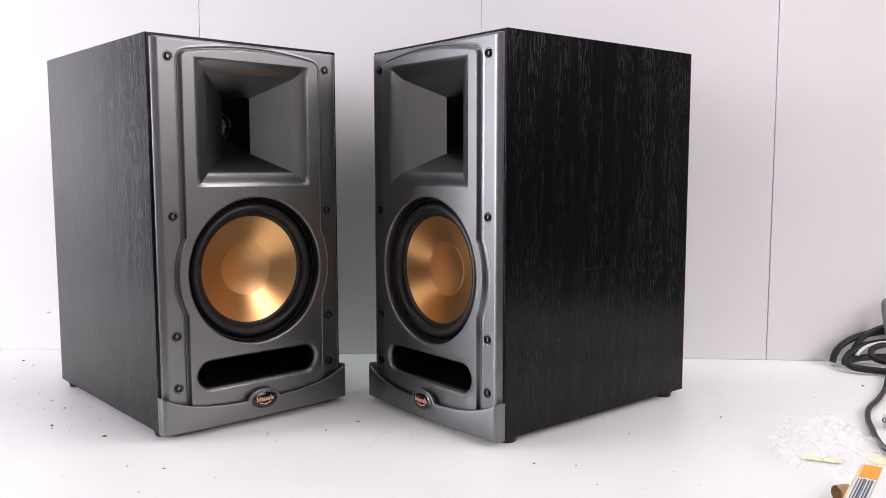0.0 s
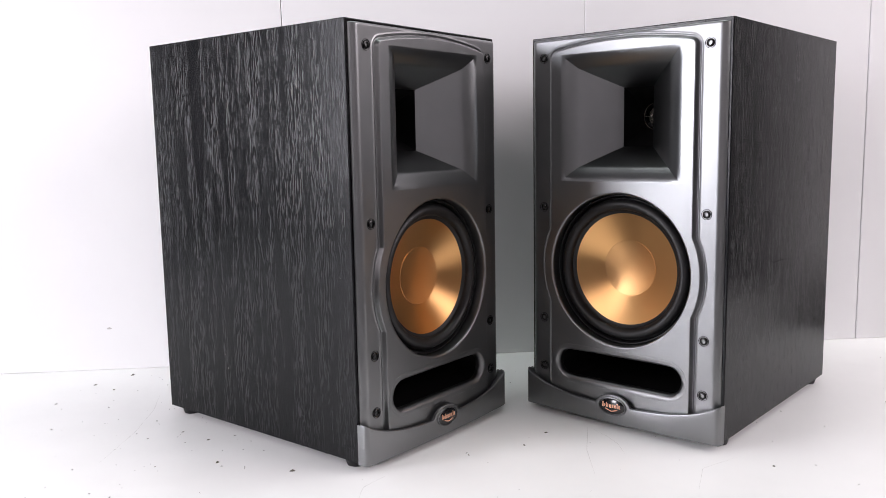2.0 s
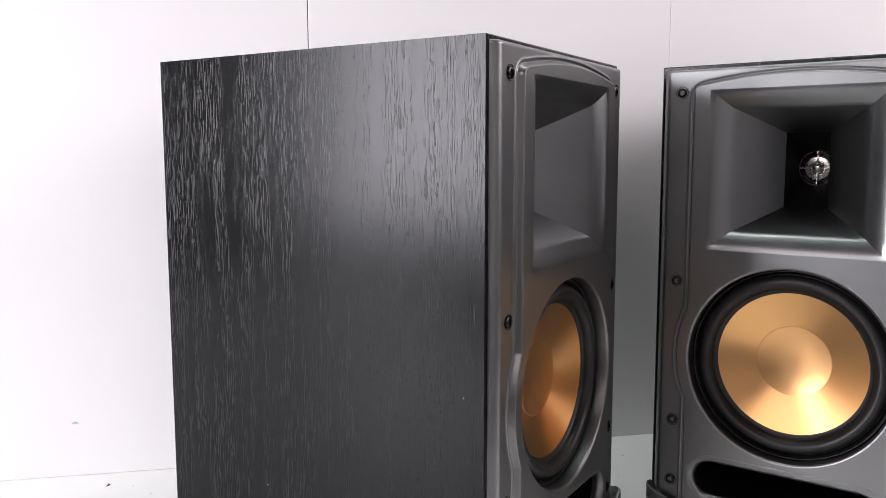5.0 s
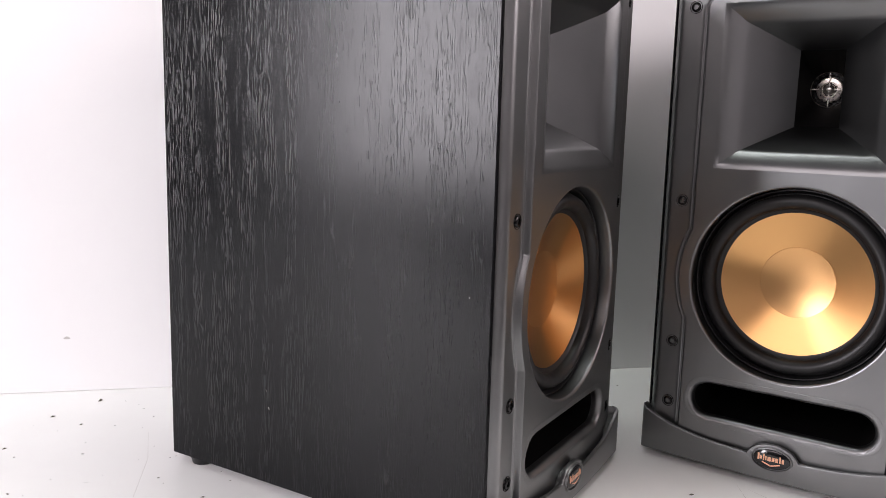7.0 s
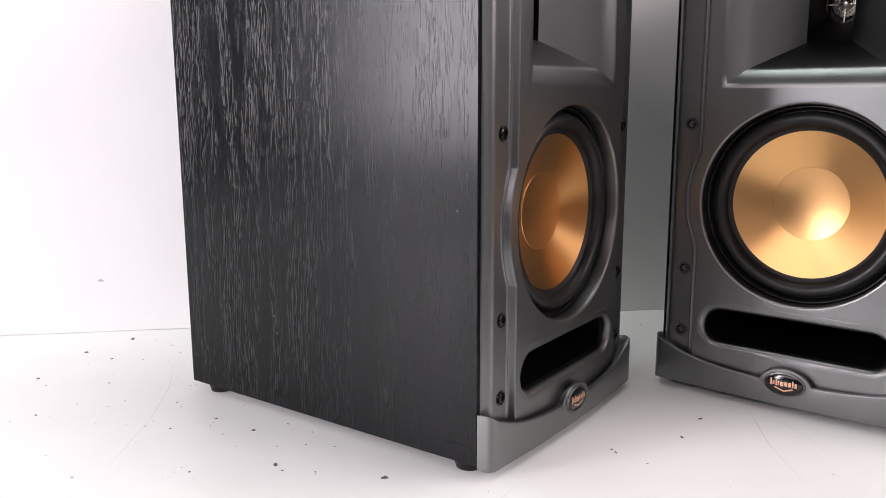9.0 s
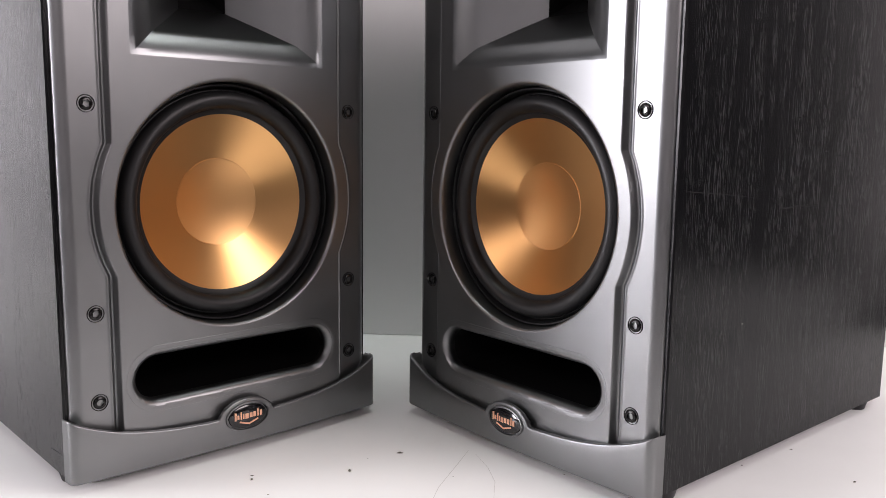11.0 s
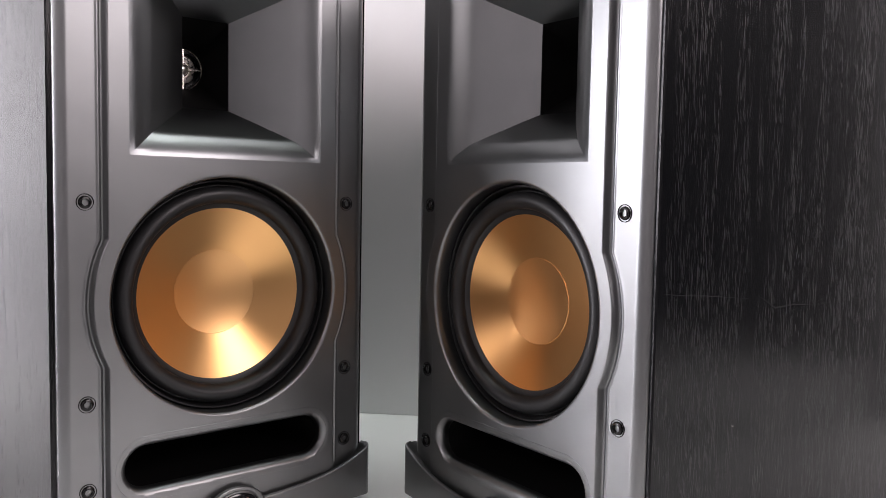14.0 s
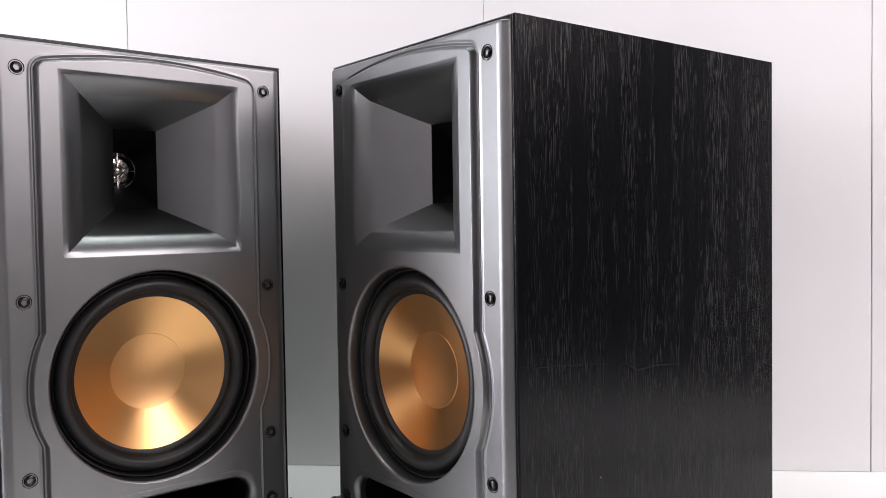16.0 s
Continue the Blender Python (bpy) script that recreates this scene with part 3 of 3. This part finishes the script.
plug = thing("white_plug", pose(0.392, 0.818, 0.0, 0, 0, 25), "small white plastic plug lying by the cable", "plug")
part("body", box(-0.010, 0.022, -0.008, 0.008, 0.0, 0.014, 0.003, 3), WHITE, plug)
for dy in (-0.004, 0.004):
    part("socket", lathe([(0.0026, 0.0), (0.0022, -0.0012), (0.0018, -0.0012), (0.0016, 0.004), (0, 0.004)], 16), GREY, plug).matrix_local = Matrix.Translation((-0.0102, dy, 0.008)) @ Matrix.Rotation(-math.pi / 2, 4, "Z")


def crumpled_bag():
    """A low heap of creased clear film."""
    rows = []
    n = 46
    for i in range(n):
        row = []
        for j in range(n):
            u, v = i / (n - 1) * 2 - 1, j / (n - 1) * 2 - 1
            r = math.hypot(u, v)
            edge = 1 + 0.16 * noise.noise(Vector((u * 2.2, v * 2.2, 3)))
            p = Vector((u * 2.7, v * 2.7, 0))
            crease = abs(noise.noise(p)) + 0.5 * abs(noise.noise(p * 2.3)) + 0.08 * noise.noise(p * 4.1)
            h = max(0.0, 1 - r ** 2 * 0.75) * 0.016 + 0.030 * crease * max(0.15, 1 - 0.6 * r)
            row.append((0.046 * u * edge + 0.006 * noise.noise(p * 1.3 + Vector((9, 0, 0))), 0.072 * v * edge + 0.006 * noise.noise(p * 1.3 + Vector((0, 9, 0))), 0.0012 + h))
        rows.append(row)
    return sheet(rows, lambda i, j: math.hypot(i / 22.5 - 1, j / 22.5 - 1) < 1.0 + 0.1 * math.sin(i * 1.7) * math.sin(j * 1.3))


bag = thing("plastic_bag", pose(0.291, 0.735, 0, 0, 0, -20), "crumpled clear plastic bag lying on the table", "plastic bag")
part("film", crumpled_bag(), FILM, bag, "creased clear film", 70)
part("slip", box(-0.016, 0.014, -0.022, -0.012, 0.0015, 0.0022), YELLOW, bag, "pale yellow slip")
tagged(mesh_object("yellow_slip", box(0.326, 0.350, 0.712, 0.731, 0.0005, 0.0012), YELLOW), "pale yellow paper slip by the cable", "paper")
roll = thing("cardboard_tube", pose(0.268, 0.634, 0.006, 0, 0, -70), "torn end of a brown cardboard tube", "cardboard")
part("shell", lathe([(0.0060, -0.007), (0.0060, 0.004), (0.0050, 0.0045), (0.0046, -0.007)], 28), CARD, roll)
part("core", lathe([(0.0046, 0.000), (0.0030, 0.003), (0.0015, 0.000), (0, 0.001)], 20), CARD, roll)
pack = thing("small_carton", pose(0.292, 0.661, 0.0, 0, 0, -31), "cream carton with an orange corner and a printed label", "carton")
part("body", box(-0.001, 0.062, -0.090, 0.001, 0.0, 0.0200, 0.0025, 2), PALE, pack)
part("corner_print", box(0.0030, 0.0150, -0.0340, -0.0030, 0.0202, 0.0206), ORANGE, pack, "orange print")
part("label", box(0.0160, 0.0580, -0.0860, -0.0040, 0.0202, 0.0206), PAPER, pack, "white paper label")
code = part("barcode_label", box(0.0018, 0.0152, -0.0860, -0.0352, 0.0202, 0.0206), PAPER, pack, "white barcode label")
for k in range(6):
    part("bar", box(0.0034 + 0.0018 * k, 0.0040 + 0.0018 * k + 0.0004 * (k % 3), -0.0840, -0.0390, 0.0207, 0.0210), BAR, code)

# ---- dirt and scratches on the table and the wall ----


def speck(bm, x, y, size, turn):
    h = size * 0.35
    n = 6
    ring = []
    for k in range(n):
        a = 2 * math.pi * k / n
        r = size * random.uniform(0.5, 1.0) * 0.5
        px, py = r * 1.5 * math.cos(a), r * 0.8 * math.sin(a)
        ring.append(bm.verts.new((x + px * math.cos(turn) - py * math.sin(turn), y + px * math.sin(turn) + py * math.cos(turn), 0.0002)))
    top = bm.verts.new((x, y, h))
    for k in range(n):
        bm.faces.new((ring[k], ring[(k + 1) % n], top))


random.seed(7)
dirt = bmesh.new()
for x, y, size in ((-0.604, 1.073, 0.006), (-0.448, 0.770, 0.0050), (-0.379, 0.742, 0.0050), (-0.467, 0.829, 0.0034), (-0.637, 1.035, 0.0042), (-0.657, 0.966, 0.0034), (-0.631, 0.881, 0.0026), (-0.609, 1.012, 0.0030), (-0.496, 0.855, 0.0026), (-0.170, 0.774, 0.0030), (-0.143, 0.803, 0.0034), (0.031, 0.696, 0.0040), (0.229, 0.842, 0.0034), (-0.287, 0.663, 0.0030), (0.428, 0.976, 0.0050), (0.126, 0.782, 0.0024), (-0.224, 0.757, 0.0024), (0.107, 0.830, 0.0022), (0.067, 0.801, 0.0022), (-0.011, 0.784, 0.0020)):
    speck(dirt, x, y, size, random.uniform(0, 3.1))
for k in range(90):
    speck(dirt, random.gauss(-0.52, 0.09), random.uniform(0.70, 1.08), random.choice((0.0009, 0.0012, 0.0016, 0.0022)), random.uniform(0, 3.1))
for k in range(110):
    speck(dirt, random.uniform(-0.45, 0.45), random.uniform(0.55, 1.05), random.choice((0.0008, 0.001, 0.0013, 0.002)), random.uniform(0, 3.1))
tagged(mesh_object("dirt_specks", dirt, DIRT), "scattered dark crumbs and dirt specks on the tabletop", "dirt", kind="stuff")
on_table = lambda x, y: (x, y, 0.0002)
for line in ([(-0.550, 0.986), (-0.543, 0.93), (-0.544, 0.863), (-0.554, 0.784)], [(-0.100, 0.812), (-0.106, 0.79), (-0.116, 0.755), (-0.124, 0.70)], [(-0.096, 0.806), (-0.088, 0.785), (-0.084, 0.765), (-0.085, 0.740)], [(-0.30, 0.72), (-0.318, 0.70), (-0.325, 0.66)], [(0.01, 0.72), (-0.03, 0.70), (-0.05, 0.66)]):
    ob = part("scratch", streak(line, 0.00035, on_table), SCRATCH, table, "fine hairline scratch")
on_wall = lambda x, z: (x, WALL_Y - 0.0003, z)
for x, z, w, l in ((-0.638, 0.053, 0.003, 0.006), (0.46, 0.046, 0.001, 0.002), (0.437, 0.006, 0.001, 0.003)):
    part("chip", streak([(x - l / 2, z), (x, z + 0.0008), (x + l / 2, z)], w, on_wall), CHIP, wall, "small chip in the paint")
